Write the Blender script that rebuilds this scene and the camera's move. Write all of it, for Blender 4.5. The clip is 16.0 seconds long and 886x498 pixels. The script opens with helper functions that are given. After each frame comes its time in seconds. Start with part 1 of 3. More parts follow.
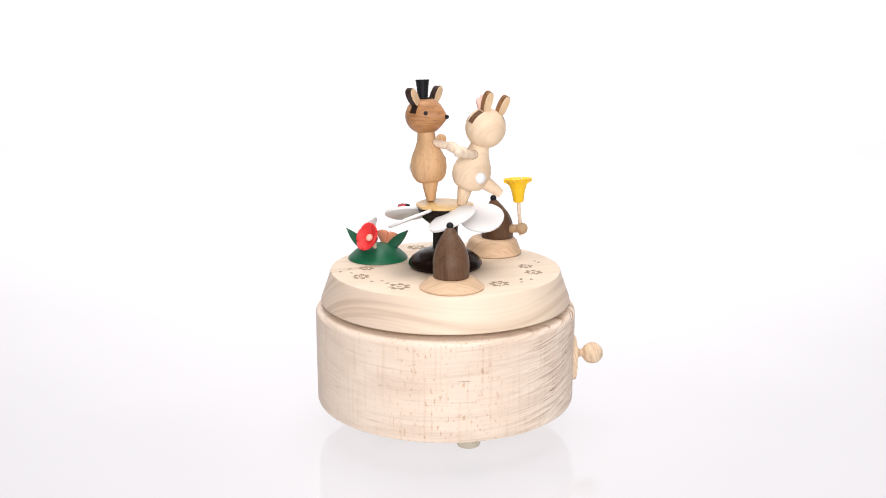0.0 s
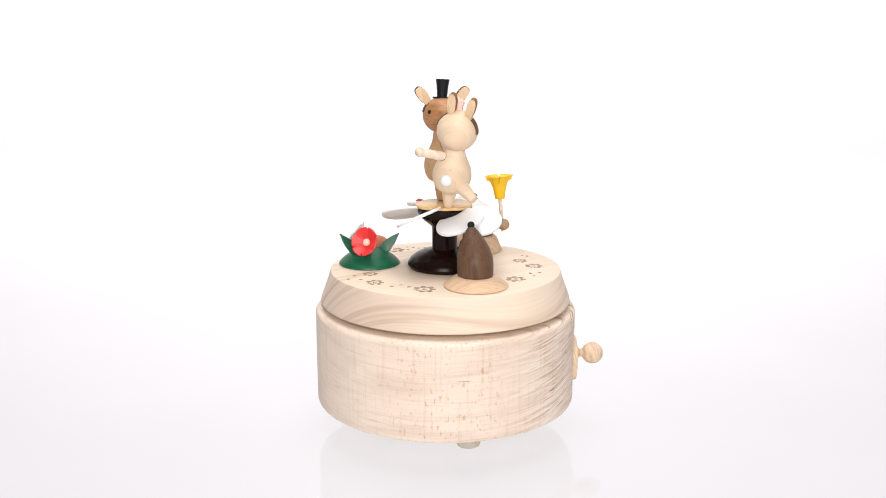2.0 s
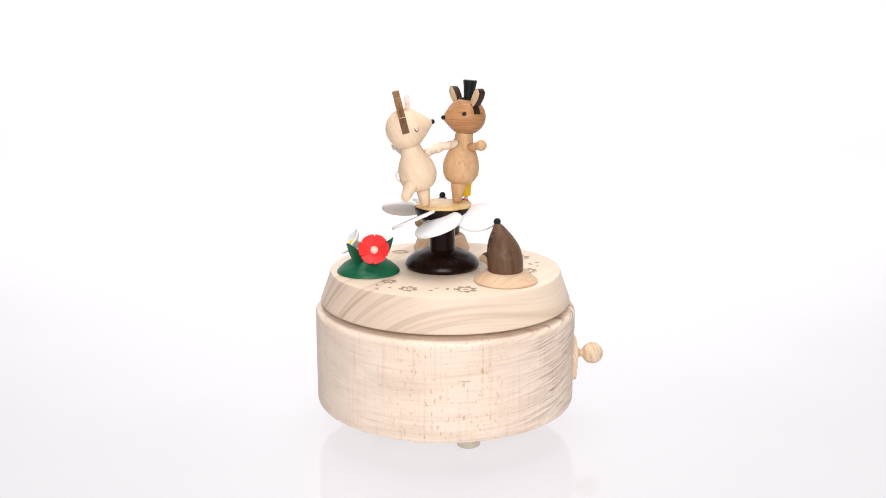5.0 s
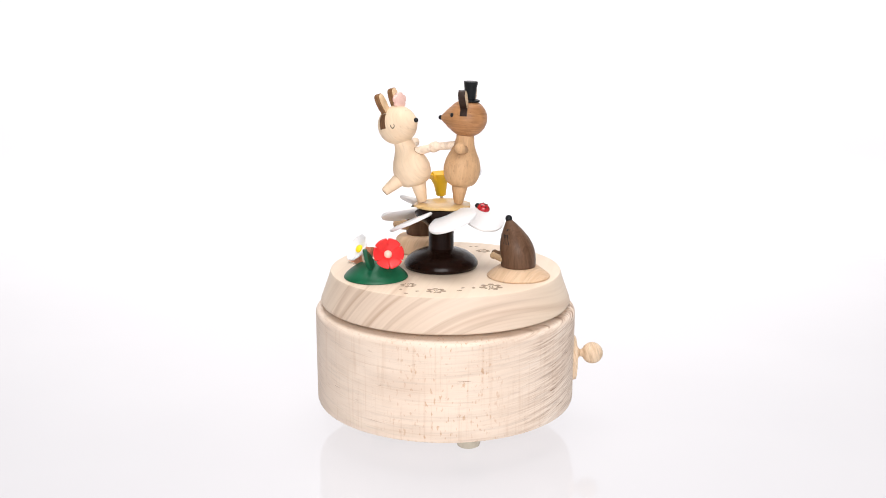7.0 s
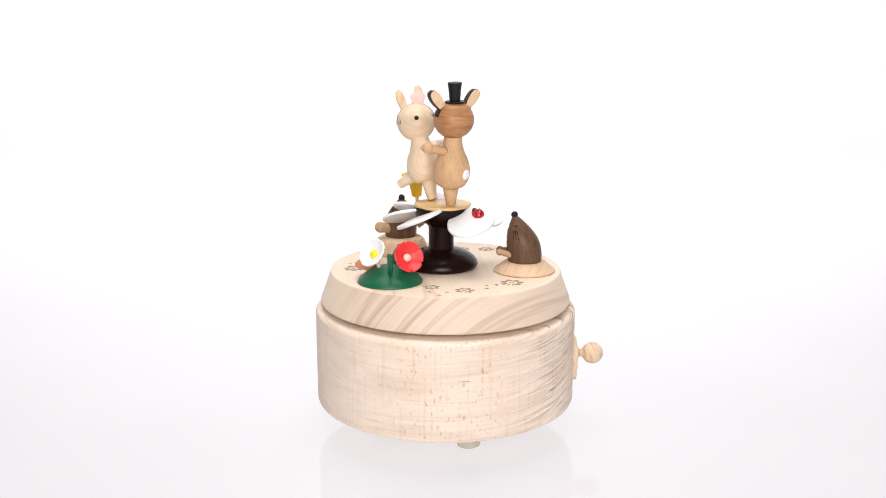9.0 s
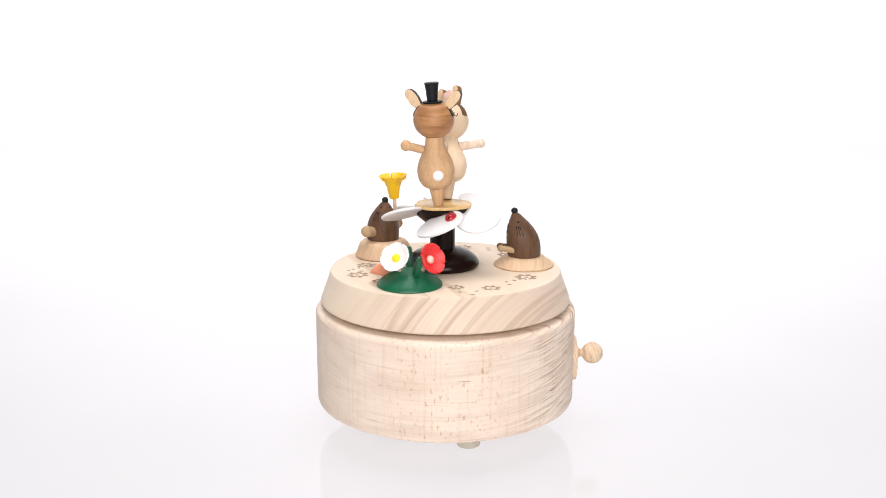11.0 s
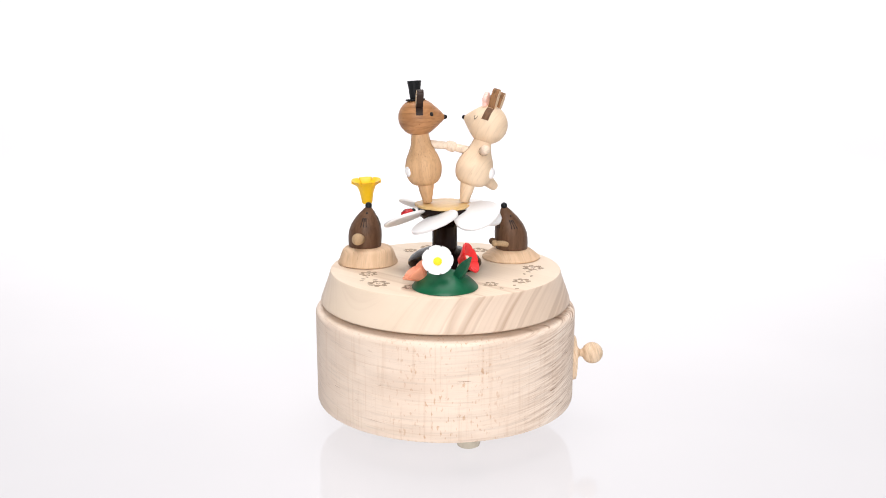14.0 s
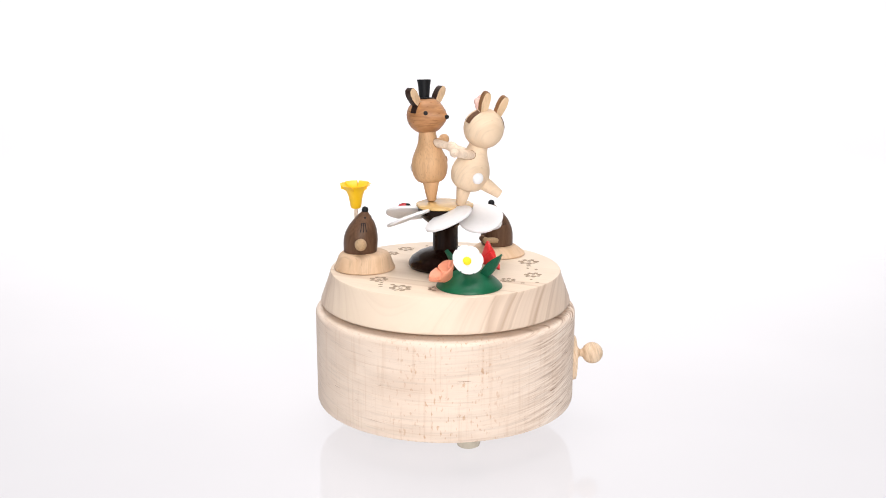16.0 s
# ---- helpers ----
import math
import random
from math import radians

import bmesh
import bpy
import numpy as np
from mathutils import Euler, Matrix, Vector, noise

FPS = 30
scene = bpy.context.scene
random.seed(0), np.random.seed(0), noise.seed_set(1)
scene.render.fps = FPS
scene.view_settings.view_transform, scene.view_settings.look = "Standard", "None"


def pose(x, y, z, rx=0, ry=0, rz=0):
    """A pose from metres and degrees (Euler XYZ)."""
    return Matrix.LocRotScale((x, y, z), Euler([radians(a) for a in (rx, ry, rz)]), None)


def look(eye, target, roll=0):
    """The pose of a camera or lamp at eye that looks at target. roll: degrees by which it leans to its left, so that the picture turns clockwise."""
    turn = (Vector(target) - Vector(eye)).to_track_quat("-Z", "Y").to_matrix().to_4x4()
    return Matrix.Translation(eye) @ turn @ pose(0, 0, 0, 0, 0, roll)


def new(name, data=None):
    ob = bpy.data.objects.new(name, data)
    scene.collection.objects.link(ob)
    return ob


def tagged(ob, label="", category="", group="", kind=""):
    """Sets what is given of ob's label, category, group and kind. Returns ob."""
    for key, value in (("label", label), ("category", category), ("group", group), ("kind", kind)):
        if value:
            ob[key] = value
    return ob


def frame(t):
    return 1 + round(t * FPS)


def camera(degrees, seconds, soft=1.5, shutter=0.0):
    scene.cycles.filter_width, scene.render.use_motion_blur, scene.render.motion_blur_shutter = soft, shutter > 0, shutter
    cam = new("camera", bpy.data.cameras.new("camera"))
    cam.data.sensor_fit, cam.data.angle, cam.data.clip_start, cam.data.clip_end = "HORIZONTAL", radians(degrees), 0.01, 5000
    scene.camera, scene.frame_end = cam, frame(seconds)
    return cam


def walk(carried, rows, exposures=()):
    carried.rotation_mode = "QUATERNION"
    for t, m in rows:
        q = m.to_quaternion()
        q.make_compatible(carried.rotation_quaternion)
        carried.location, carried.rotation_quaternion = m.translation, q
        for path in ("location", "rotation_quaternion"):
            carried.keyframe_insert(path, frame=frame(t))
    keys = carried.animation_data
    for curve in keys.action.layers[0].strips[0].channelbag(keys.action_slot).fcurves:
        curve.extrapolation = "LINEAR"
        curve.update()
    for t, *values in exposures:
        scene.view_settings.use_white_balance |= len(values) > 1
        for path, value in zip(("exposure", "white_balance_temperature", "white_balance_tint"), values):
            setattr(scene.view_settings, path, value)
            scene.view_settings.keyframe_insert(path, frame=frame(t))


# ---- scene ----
# One wooden music box on a white acrylic shooting table; the camera stands still.
cam = camera(48.94, 16.0, soft=1.0)
CAM = pose(-0.00514, -0.40012, 0.15613, 76.91, 0, -0.585) @ pose(0, 0, 0, 0, 0, 0.11)
walk(cam, [(0.0, CAM), (16.0, CAM)])

# ---- light: a white tent round the table, one soft box above and behind the camera ----
world = bpy.data.worlds.new("tent")
scene.world = world
world.use_nodes = True
world.node_tree.nodes["Background"].inputs["Color"].default_value = (1.0, 0.985, 0.98, 1)
world.node_tree.nodes["Background"].inputs["Strength"].default_value = 0.11
scene.view_settings.exposure = 0.0


def soft_box(name, eye, target, size, watts, colour):
    data = bpy.data.lights.new(name, "AREA")
    data.shape, data.size, data.size_y = "RECTANGLE", size[0], size[1]
    data.energy, data.color = watts, colour
    ob = new(name, data)
    ob.matrix_world = look(eye, target)
    return ob


soft_box("soft_box", (0.03, -0.88, 0.40), (0, 0, 0.06), (0.6, 0.4), 8.25, (1.0, 0.962, 0.958))
soft_box("soft_box", (0.0, 0.05, 0.95), (0, 0, 0.05), (0.6, 0.6), 6.9, (1.0, 0.971, 0.969))

# ---- materials ----
MM = 0.001


def nodes_of(name):
    m = bpy.data.materials.new(name)
    m.use_nodes = True
    nt = m.node_tree
    return m, nt, nt.nodes["Principled BSDF"]


def coords(nt, scale, turn=(0, 0, 0)):
    tc = nt.nodes.new("ShaderNodeTexCoord")
    rot = nt.nodes.new("ShaderNodeMapping")
    rot.inputs["Rotation"].default_value = [radians(a) for a in turn]
    mp = nt.nodes.new("ShaderNodeMapping")
    mp.inputs["Scale"].default_value = scale
    nt.links.new(tc.outputs["Object"], rot.inputs["Vector"])
    nt.links.new(rot.outputs["Vector"], mp.inputs["Vector"])
    return mp.outputs["Vector"]


def rings(nt, scale, az, u0, z0):
    """Coordinates of a log whose heart lies along az - 90 degrees: along it, round it, and out from it."""
    tc = nt.nodes.new("ShaderNodeTexCoord")
    rot = nt.nodes.new("ShaderNodeMapping")
    rot.inputs["Rotation"].default_value = (0, 0, radians(-az))
    rot.inputs["Location"].default_value = (-u0, 0, -z0)
    nt.links.new(tc.outputs["Object"], rot.inputs["Vector"])
    sep = nt.nodes.new("ShaderNodeSeparateXYZ")
    nt.links.new(rot.outputs["Vector"], sep.inputs["Vector"])
    flat = nt.nodes.new("ShaderNodeCombineXYZ")
    nt.links.new(sep.outputs["X"], flat.inputs["X"])
    nt.links.new(sep.outputs["Z"], flat.inputs["Z"])
    rad = nt.nodes.new("ShaderNodeVectorMath")
    rad.operation = "LENGTH"
    nt.links.new(flat.outputs["Vector"], rad.inputs[0])
    out = nt.nodes.new("ShaderNodeCombineXYZ")
    nt.links.new(sep.outputs["Y"], out.inputs["X"])
    nt.links.new(sep.outputs["X"], out.inputs["Y"])
    nt.links.new(rad.outputs["Value"], out.inputs["Z"])
    mp = nt.nodes.new("ShaderNodeMapping")
    mp.inputs["Scale"].default_value = scale
    nt.links.new(out.outputs["Vector"], mp.inputs["Vector"])
    return mp.outputs["Vector"]


def noise_tex(nt, vec, scale, detail=4.0, rough=0.55, warp=0.0):
    n = nt.nodes.new("ShaderNodeTexNoise")
    n.inputs["Scale"].default_value = scale
    n.inputs["Detail"].default_value = detail
    n.inputs["Roughness"].default_value = rough
    n.inputs["Distortion"].default_value = warp
    nt.links.new(vec, n.inputs["Vector"])
    return n.outputs["Fac"]


def ramp(nt, fac, stops):
    r = nt.nodes.new("ShaderNodeValToRGB")
    e = r.color_ramp.elements
    e[0].position, e[0].color = stops[0][0], (*stops[0][1], 1)
    e[1].position, e[1].color = stops[-1][0], (*stops[-1][1], 1)
    for pos, col in stops[1:-1]:
        e.new(pos).color = (*col, 1)
    nt.links.new(fac, r.inputs["Fac"])
    return r.outputs["Color"]


def mix(nt, a, b, fac=1.0, mode="MULTIPLY"):
    m = nt.nodes.new("ShaderNodeMix")
    m.data_type, m.blend_type = "RGBA", mode
    if isinstance(fac, float):
        m.inputs["Factor"].default_value = fac
    else:
        nt.links.new(fac, m.inputs["Factor"])
    nt.links.new(a, m.inputs["A"])
    nt.links.new(b, m.inputs["B"])
    return m.outputs["Result"]


def bump(nt, bsdf, fac, strength, distance):
    b = nt.nodes.new("ShaderNodeBump")
    b.inputs["Strength"].default_value = strength
    b.inputs["Distance"].default_value = distance
    nt.links.new(fac, b.inputs["Height"])
    nt.links.new(b.outputs["Normal"], bsdf.inputs["Normal"])


def grey(v):
    return (v, v, v)


def wood(name, light, dark, turn=(0, 0, 0), band=(60, 60, 420), streak=(90, 90, 1500), fleck=0.5, contrast=1.0, rough=0.55, relief=0.25, spec=0.3):
    """Turned wood: wide growth bands, fine streaks along the grain and short dark pores."""
    m, nt, bsdf = nodes_of(name)
    wide = noise_tex(nt, coords(nt, band, turn), 1.0, 3.0, 0.5, 0.6)
    fine = noise_tex(nt, coords(nt, streak, turn), 1.0, 5.0, 0.65, 0.2)
    pores = noise_tex(nt, coords(nt, tuple(v * (1.1 if v > 500 else 3.4) for v in streak), turn), 1.0, 2.0, 0.5)
    mid = tuple(l + (d - l) * 0.30 * contrast for l, d in zip(light, dark))
    low = tuple(l + (d - l) * 0.62 * contrast for l, d in zip(light, dark))
    base = ramp(nt, wide, [(0.30, low), (0.44, mid), (0.52, light), (0.64, mid), (0.78, light)])
    g = 1 - 0.34 * contrast
    base = mix(nt, base, ramp(nt, fine, [(0.28, grey(g)), (0.50, grey(1.0)), (0.75, (0.99, 0.98, 0.97))]))
    base = mix(nt, base, ramp(nt, pores, [(0.0, (0.50, 0.40, 0.33)), (0.26, (0.62, 0.52, 0.44)), (0.31, grey(1.0)), (1.0, grey(1.0))]), fleck)
    nt.links.new(base, bsdf.inputs["Base Color"])
    bsdf.inputs["Roughness"].default_value = rough
    bsdf.inputs["Specular IOR Level"].default_value = spec
    bump(nt, bsdf, fine, relief, 0.0003)
    return m


def paint(name, colour, rough=0.45, spec=0.4, wear=0.12, scale=420.0):
    """Painted or moulded surface with faint mottling and relief."""
    m, nt, bsdf = nodes_of(name)
    vec = coords(nt, (1, 1, 1))
    a = noise_tex(nt, vec, scale, 4.0, 0.6)
    dark = tuple(c * (1 - wear) for c in colour)
    nt.links.new(ramp(nt, a, [(0.3, dark), (0.65, colour)]), bsdf.inputs["Base Color"])
    b = noise_tex(nt, vec, scale * 4, 3.0, 0.6)
    bump(nt, bsdf, b, 0.12, 0.0002)
    bsdf.inputs["Roughness"].default_value = rough
    bsdf.inputs["Specular IOR Level"].default_value = spec
    return m


def layers(normal):
    """The turn, in degrees, that stands the growth layers square to a direction."""
    e = Vector(normal).normalized().rotation_difference(Vector((0, 0, 1))).to_euler("XYZ")
    return tuple(math.degrees(a) for a in e)


def turntable_wood():
    """A plank's disc: end grain with broad slanting bands on two sides, a calm face with a few hairlines."""
    m, nt, bsdf = nodes_of("maple_turntable")
    heart = (290, 0.034, -0.042)
    wide = noise_tex(nt, rings(nt, (2, 3, 170), *heart), 1.0, 2.0, 0.4, 0.1)
    hair = noise_tex(nt, rings(nt, (2.5, 3, 62), *heart), 1.0, 1.0, 0.4, 0.2)
    fine = noise_tex(nt, rings(nt, (14, 16, 1300), *heart), 1.0, 4.0, 0.6)
    blot = noise_tex(nt, coords(nt, (28, 28, 60)), 1.0, 3.0, 0.5)
    # grain tones; ends also darkened and face lifted to imitate stronger light from above
    face = ramp(nt, wide, [(0.30, (0.765, 0.630, 0.490)), (0.50, (0.805, 0.670, 0.530)), (0.70, (0.785, 0.650, 0.510))])
    ends = ramp(nt, wide, [(0.33, (0.60, 0.465, 0.36)), (0.42, (0.70, 0.565, 0.45)), (0.50, (0.725, 0.59, 0.475)), (0.535, (0.595, 0.46, 0.355)), (0.59, (0.70, 0.565, 0.45)), (0.70, (0.73, 0.595, 0.48))])
    way = nt.nodes.new("ShaderNodeVectorMath")
    way.operation = "DOT_PRODUCT"
    way.inputs[1].default_value = (math.cos(radians(200)), math.sin(radians(200)), 0)
    nt.links.new(nt.nodes.new("ShaderNodeTexCoord").outputs["Normal"], way.inputs[0])
    size = nt.nodes.new("ShaderNodeMath")
    size.operation = "ABSOLUTE"
    nt.links.new(way.outputs["Value"], size.inputs[0])
    grow = nt.nodes.new("ShaderNodeMapRange")
    grow.interpolation_type = "SMOOTHSTEP"
    grow.inputs["From Min"].default_value, grow.inputs["From Max"].default_value = 0.25, 0.85
    nt.links.new(size.outputs["Value"], grow.inputs["Value"])
    c = mix(nt, face, ends, grow.outputs["Result"], "MIX")
    c = mix(nt, c, ramp(nt, hair, [(0.0, grey(1.0)), (0.485, grey(1.0)), (0.50, (0.80, 0.73, 0.68)), (0.512, grey(1.0)), (1.0, grey(1.0))]), 0.8)
    c = mix(nt, c, ramp(nt, fine, [(0.30, (0.93, 0.91, 0.895)), (0.52, grey(1.0))]), 0.8)
    c = mix(nt, c, ramp(nt, blot, [(0.30, (0.95, 0.935, 0.92)), (0.62, grey(1.0))]))
    nt.links.new(c, bsdf.inputs["Base Color"])
    bsdf.inputs["Roughness"].default_value = 0.5
    bsdf.inputs["Specular IOR Level"].default_value = 0.3
    bump(nt, bsdf, fine, 0.1, 0.0003)
    return m


MAPLE = wood("maple_drum", (0.81, 0.680, 0.566), (0.43, 0.295, 0.21), turn=layers((-0.04, -0.16, 1)), band=(14, 26, 110), streak=(36, 75, 1000), fleck=0.35, contrast=0.38, relief=0.3)
MAPLE_TOP = turntable_wood()
BEECH = wood("beech_knob", (0.77, 0.60, 0.43), (0.42, 0.26, 0.14), turn=layers((1, 0.1, 0.25)), band=(80, 80, 650), streak=(160, 160, 2200), fleck=0.6)
BIRCH = wood("birch_mound", (0.70, 0.495, 0.325), (0.50, 0.31, 0.17), turn=(75, 0, 30), band=(60, 60, 420), streak=(80, 80, 1500), fleck=0.5, contrast=0.7)
CHERRY = wood("cherry_head", (0.475, 0.235, 0.100), (0.22, 0.090, 0.034), turn=(2, 4, 0), band=(55, 55, 260), streak=(150, 150, 1300), fleck=1.0, contrast=1.15, rough=0.42)
OAK = wood("beech_body", (0.64, 0.40, 0.215), (0.40, 0.22, 0.10), turn=(0, 6, 0), band=(260, 260, 40), streak=(1700, 1700, 150), fleck=0.9, contrast=0.75)
PALE = wood("pale_maple", (0.80, 0.625, 0.445), (0.50, 0.315, 0.165), turn=(60, 25, 0), band=(55, 55, 170), streak=(110, 110, 1300), fleck=0.45, contrast=0.42)
PALE_ARM = wood("white_maple", (0.82, 0.68, 0.54), (0.48, 0.32, 0.21), turn=(80, 0, 40), band=(120, 120, 500), streak=(420, 420, 1800), fleck=0.9, contrast=0.75, relief=0.6)
WALNUT = wood("walnut", (0.140, 0.076, 0.044), (0.055, 0.026, 0.014), turn=(0, 8, 0), band=(350, 350, 40), streak=(1500, 1500, 90), fleck=0.5, contrast=0.9, rough=0.42, spec=0.2)
EBONY = wood("dark_stained", (0.014, 0.0058, 0.0038), (0.005, 0.0025, 0.002), turn=(4, 0, 0), band=(300, 300, 40), streak=(1200, 1200, 90), fleck=0.3, rough=0.2, spec=0.15)


def flecked(m):
    """Adds quarter-sawn flecks and hairlines to a wood."""
    nt = m.node_tree
    bsdf = nt.nodes["Principled BSDF"]
    old = bsdf.inputs["Base Color"].links[0].from_socket
    hair = noise_tex(nt, coords(nt, (1000, 1000, 40)), 1.0, 2.0, 0.5)
    weft = noise_tex(nt, coords(nt, (26, 40, 1500), layers((0.01, -0.05, 1))), 1.0, 3.0, 0.6)
    blot = noise_tex(nt, coords(nt, (40, 40, 60)), 1.0, 3.0, 0.5)
    c = mix(nt, old, ramp(nt, hair, [(0.30, (0.94, 0.905, 0.875)), (0.46, grey(1.0)), (1.0, grey(1.0))]))
    c = mix(nt, c, ramp(nt, weft, [(0.30, (0.90, 0.86, 0.82)), (0.43, grey(1.0)), (1.0, grey(1.0))]))
    c = mix(nt, c, ramp(nt, blot, [(0.30, (0.95, 0.925, 0.905)), (0.60, grey(1.0))]))
    sep = nt.nodes.new("ShaderNodeSeparateXYZ")
    nt.links.new(nt.nodes.new("ShaderNodeTexCoord").outputs["Object"], sep.inputs["Vector"])

    def along(x0, x1):
        n = nt.nodes.new("ShaderNodeMapRange")
        n.interpolation_type = "SMOOTHSTEP"
        n.inputs["From Min"].default_value, n.inputs["From Max"].default_value = x0, x1
        nt.links.new(sep.outputs["X"], n.inputs["Value"])
        return n.outputs["Result"]

    # upright ray flecks where the saw ran square to the layers, dashes along the grain
    spot = noise_tex(nt, coords(nt, (1000, 1000, 420)), 1.0, 1.0, 0.5, 0.3)
    rays = mix(nt, c, ramp(nt, spot, [(0.0, (0.74, 0.58, 0.45)), (0.28, (0.84, 0.71, 0.60)), (0.375, grey(1.0)), (1.0, grey(1.0))]))
    c = mix(nt, c, mix(nt, rays, c, along(0.012, 0.030), "MIX"), along(-0.034, -0.008), "MIX")
    dash = noise_tex(nt, coords(nt, (60, 95, 1350), layers((0.01, -0.03, 1))), 1.0, 1.0, 0.4)
    c = mix(nt, c, ramp(nt, dash, [(0.0, (0.34, 0.25, 0.19)), (0.215, (0.50, 0.39, 0.31)), (0.24, grey(1.0)), (1.0, grey(1.0))]))
    check = noise_tex(nt, coords(nt, (20, 34, 1050), layers((0.035, -0.02, 1))), 1.0, 0.0, 0.4)
    c = mix(nt, c, ramp(nt, check, [(0.0, (0.42, 0.31, 0.23)), (0.115, (0.60, 0.48, 0.38)), (0.145, grey(1.0)), (1.0, grey(1.0))]))
    # coarse open grain where the fibres run out at the end of the block: dark furrows between raised pale fibres
    tilt = layers((0, -0.19, 1))
    rough = noise_tex(nt, coords(nt, (40, 60, 1500), tilt), 1.0, 3.0, 0.6, 0.15)
    furrow = noise_tex(nt, coords(nt, (90, 130, 2300), tilt), 1.0, 1.0, 0.4)
    worn = mix(nt, c, ramp(nt, rough, [(0.34, (0.66, 0.58, 0.53)), (0.42, (0.88, 0.84, 0.81)), (0.50, grey(1.0)), (0.58, (1.10, 1.14, 1.18))]))
    worn = mix(nt, worn, ramp(nt, furrow, [(0.0, (0.50, 0.41, 0.35)), (0.30, (0.62, 0.53, 0.47)), (0.36, grey(1.0)), (1.0, grey(1.0))]))
    c = mix(nt, c, worn, along(0.018, 0.045), "MIX")
    nt.links.new(c, bsdf.inputs["Base Color"])


flecked(MAPLE)
EAR_DARK = wood("ear_edge_dark", (0.036, 0.017, 0.011), (0.014, 0.007, 0.004), turn=(85, 0, 0), fleck=0.5, rough=0.5)
EAR_TAN = wood("ear_edge_tan", (0.31, 0.155, 0.065), (0.055, 0.024, 0.011), turn=(85, 0, 0), band=(200, 200, 900), streak=(300, 300, 2600), fleck=0.6, rough=0.6)
EAR_ROOT = wood("ear_root_brown", (0.17, 0.080, 0.036), (0.040, 0.018, 0.009), turn=(85, 0, 0), band=(200, 200, 900), streak=(300, 300, 2600), fleck=0.6, rough=0.6)
EAR_FACE = wood("ear_face", (0.74, 0.54, 0.34), (0.50, 0.31, 0.16), turn=(75, 10, 0), band=(90, 90, 520), streak=(150, 150, 2000), fleck=0.3, contrast=0.6)
GOLD = wood("golden_maple", (0.71, 0.48, 0.21), (0.54, 0.31, 0.10), turn=(80, 0, 20), band=(40, 40, 300), streak=(90, 90, 1400), fleck=0.2, contrast=0.4, rough=0.25, relief=0.1)
BURN = paint("burnt_engraving", (0.45, 0.34, 0.245), 0.8, 0.1, 0.4, 900)
WHITE = paint("white_paint", (0.84, 0.835, 0.84), 0.38, 0.4, 0.03)
BLACK = paint("black_paint", (0.009, 0.010, 0.012), 0.40, 0.22, 0.3)
INK = paint("ink", (0.012, 0.009, 0.008), 0.5, 0.3, 0.2)
GREEN = paint("green_paint", (0.006, 0.125, 0.055), 0.42, 0.4, 0.25, 260)
GREEN_LEAF = paint("green_leaf_paint", (0.006, 0.105, 0.050), 0.40, 0.4, 0.3, 500)
RED = paint("red_paint", (0.80, 0.035, 0.035), 0.42, 0.4, 0.12, 500)
SHELL = paint("ladybird_lacquer", (0.50, 0.018, 0.024), 0.22, 0.5, 0.25, 500)
# brown that stands for the shade in the gap round each arm
GAP_SHADE = paint("gap_shade_brown", (0.30, 0.17, 0.085), 0.8, 0.1, 0.3, 900)
SALMON = paint("salmon_paint", (0.82, 0.33, 0.20), 0.5, 0.35, 0.1, 500)
PINK = paint("pink_paint", (0.88, 0.60, 0.53), 0.55, 0.3, 0.08, 500)
YELLOW = paint("yellow_plastic", (0.93, 0.56, 0.015), 0.40, 0.4, 0.10, 300)
LEMON = paint("lemon_paint", (0.95, 0.72, 0.02), 0.5, 0.3, 0.08)
BUTTON = paint("cream_button", (0.86, 0.62, 0.50), 0.5, 0.3, 0.08)
RUBBER = paint("grey_silicone", (0.58, 0.53, 0.43), 0.45, 0.4, 0.10)
DARK_BROWN = paint("dark_brown", (0.16, 0.090, 0.050), 0.6, 0.2, 0.4, 1500)
CORK = paint("speckled_tan", (0.52, 0.36, 0.21), 0.7, 0.2, 0.35, 2200)
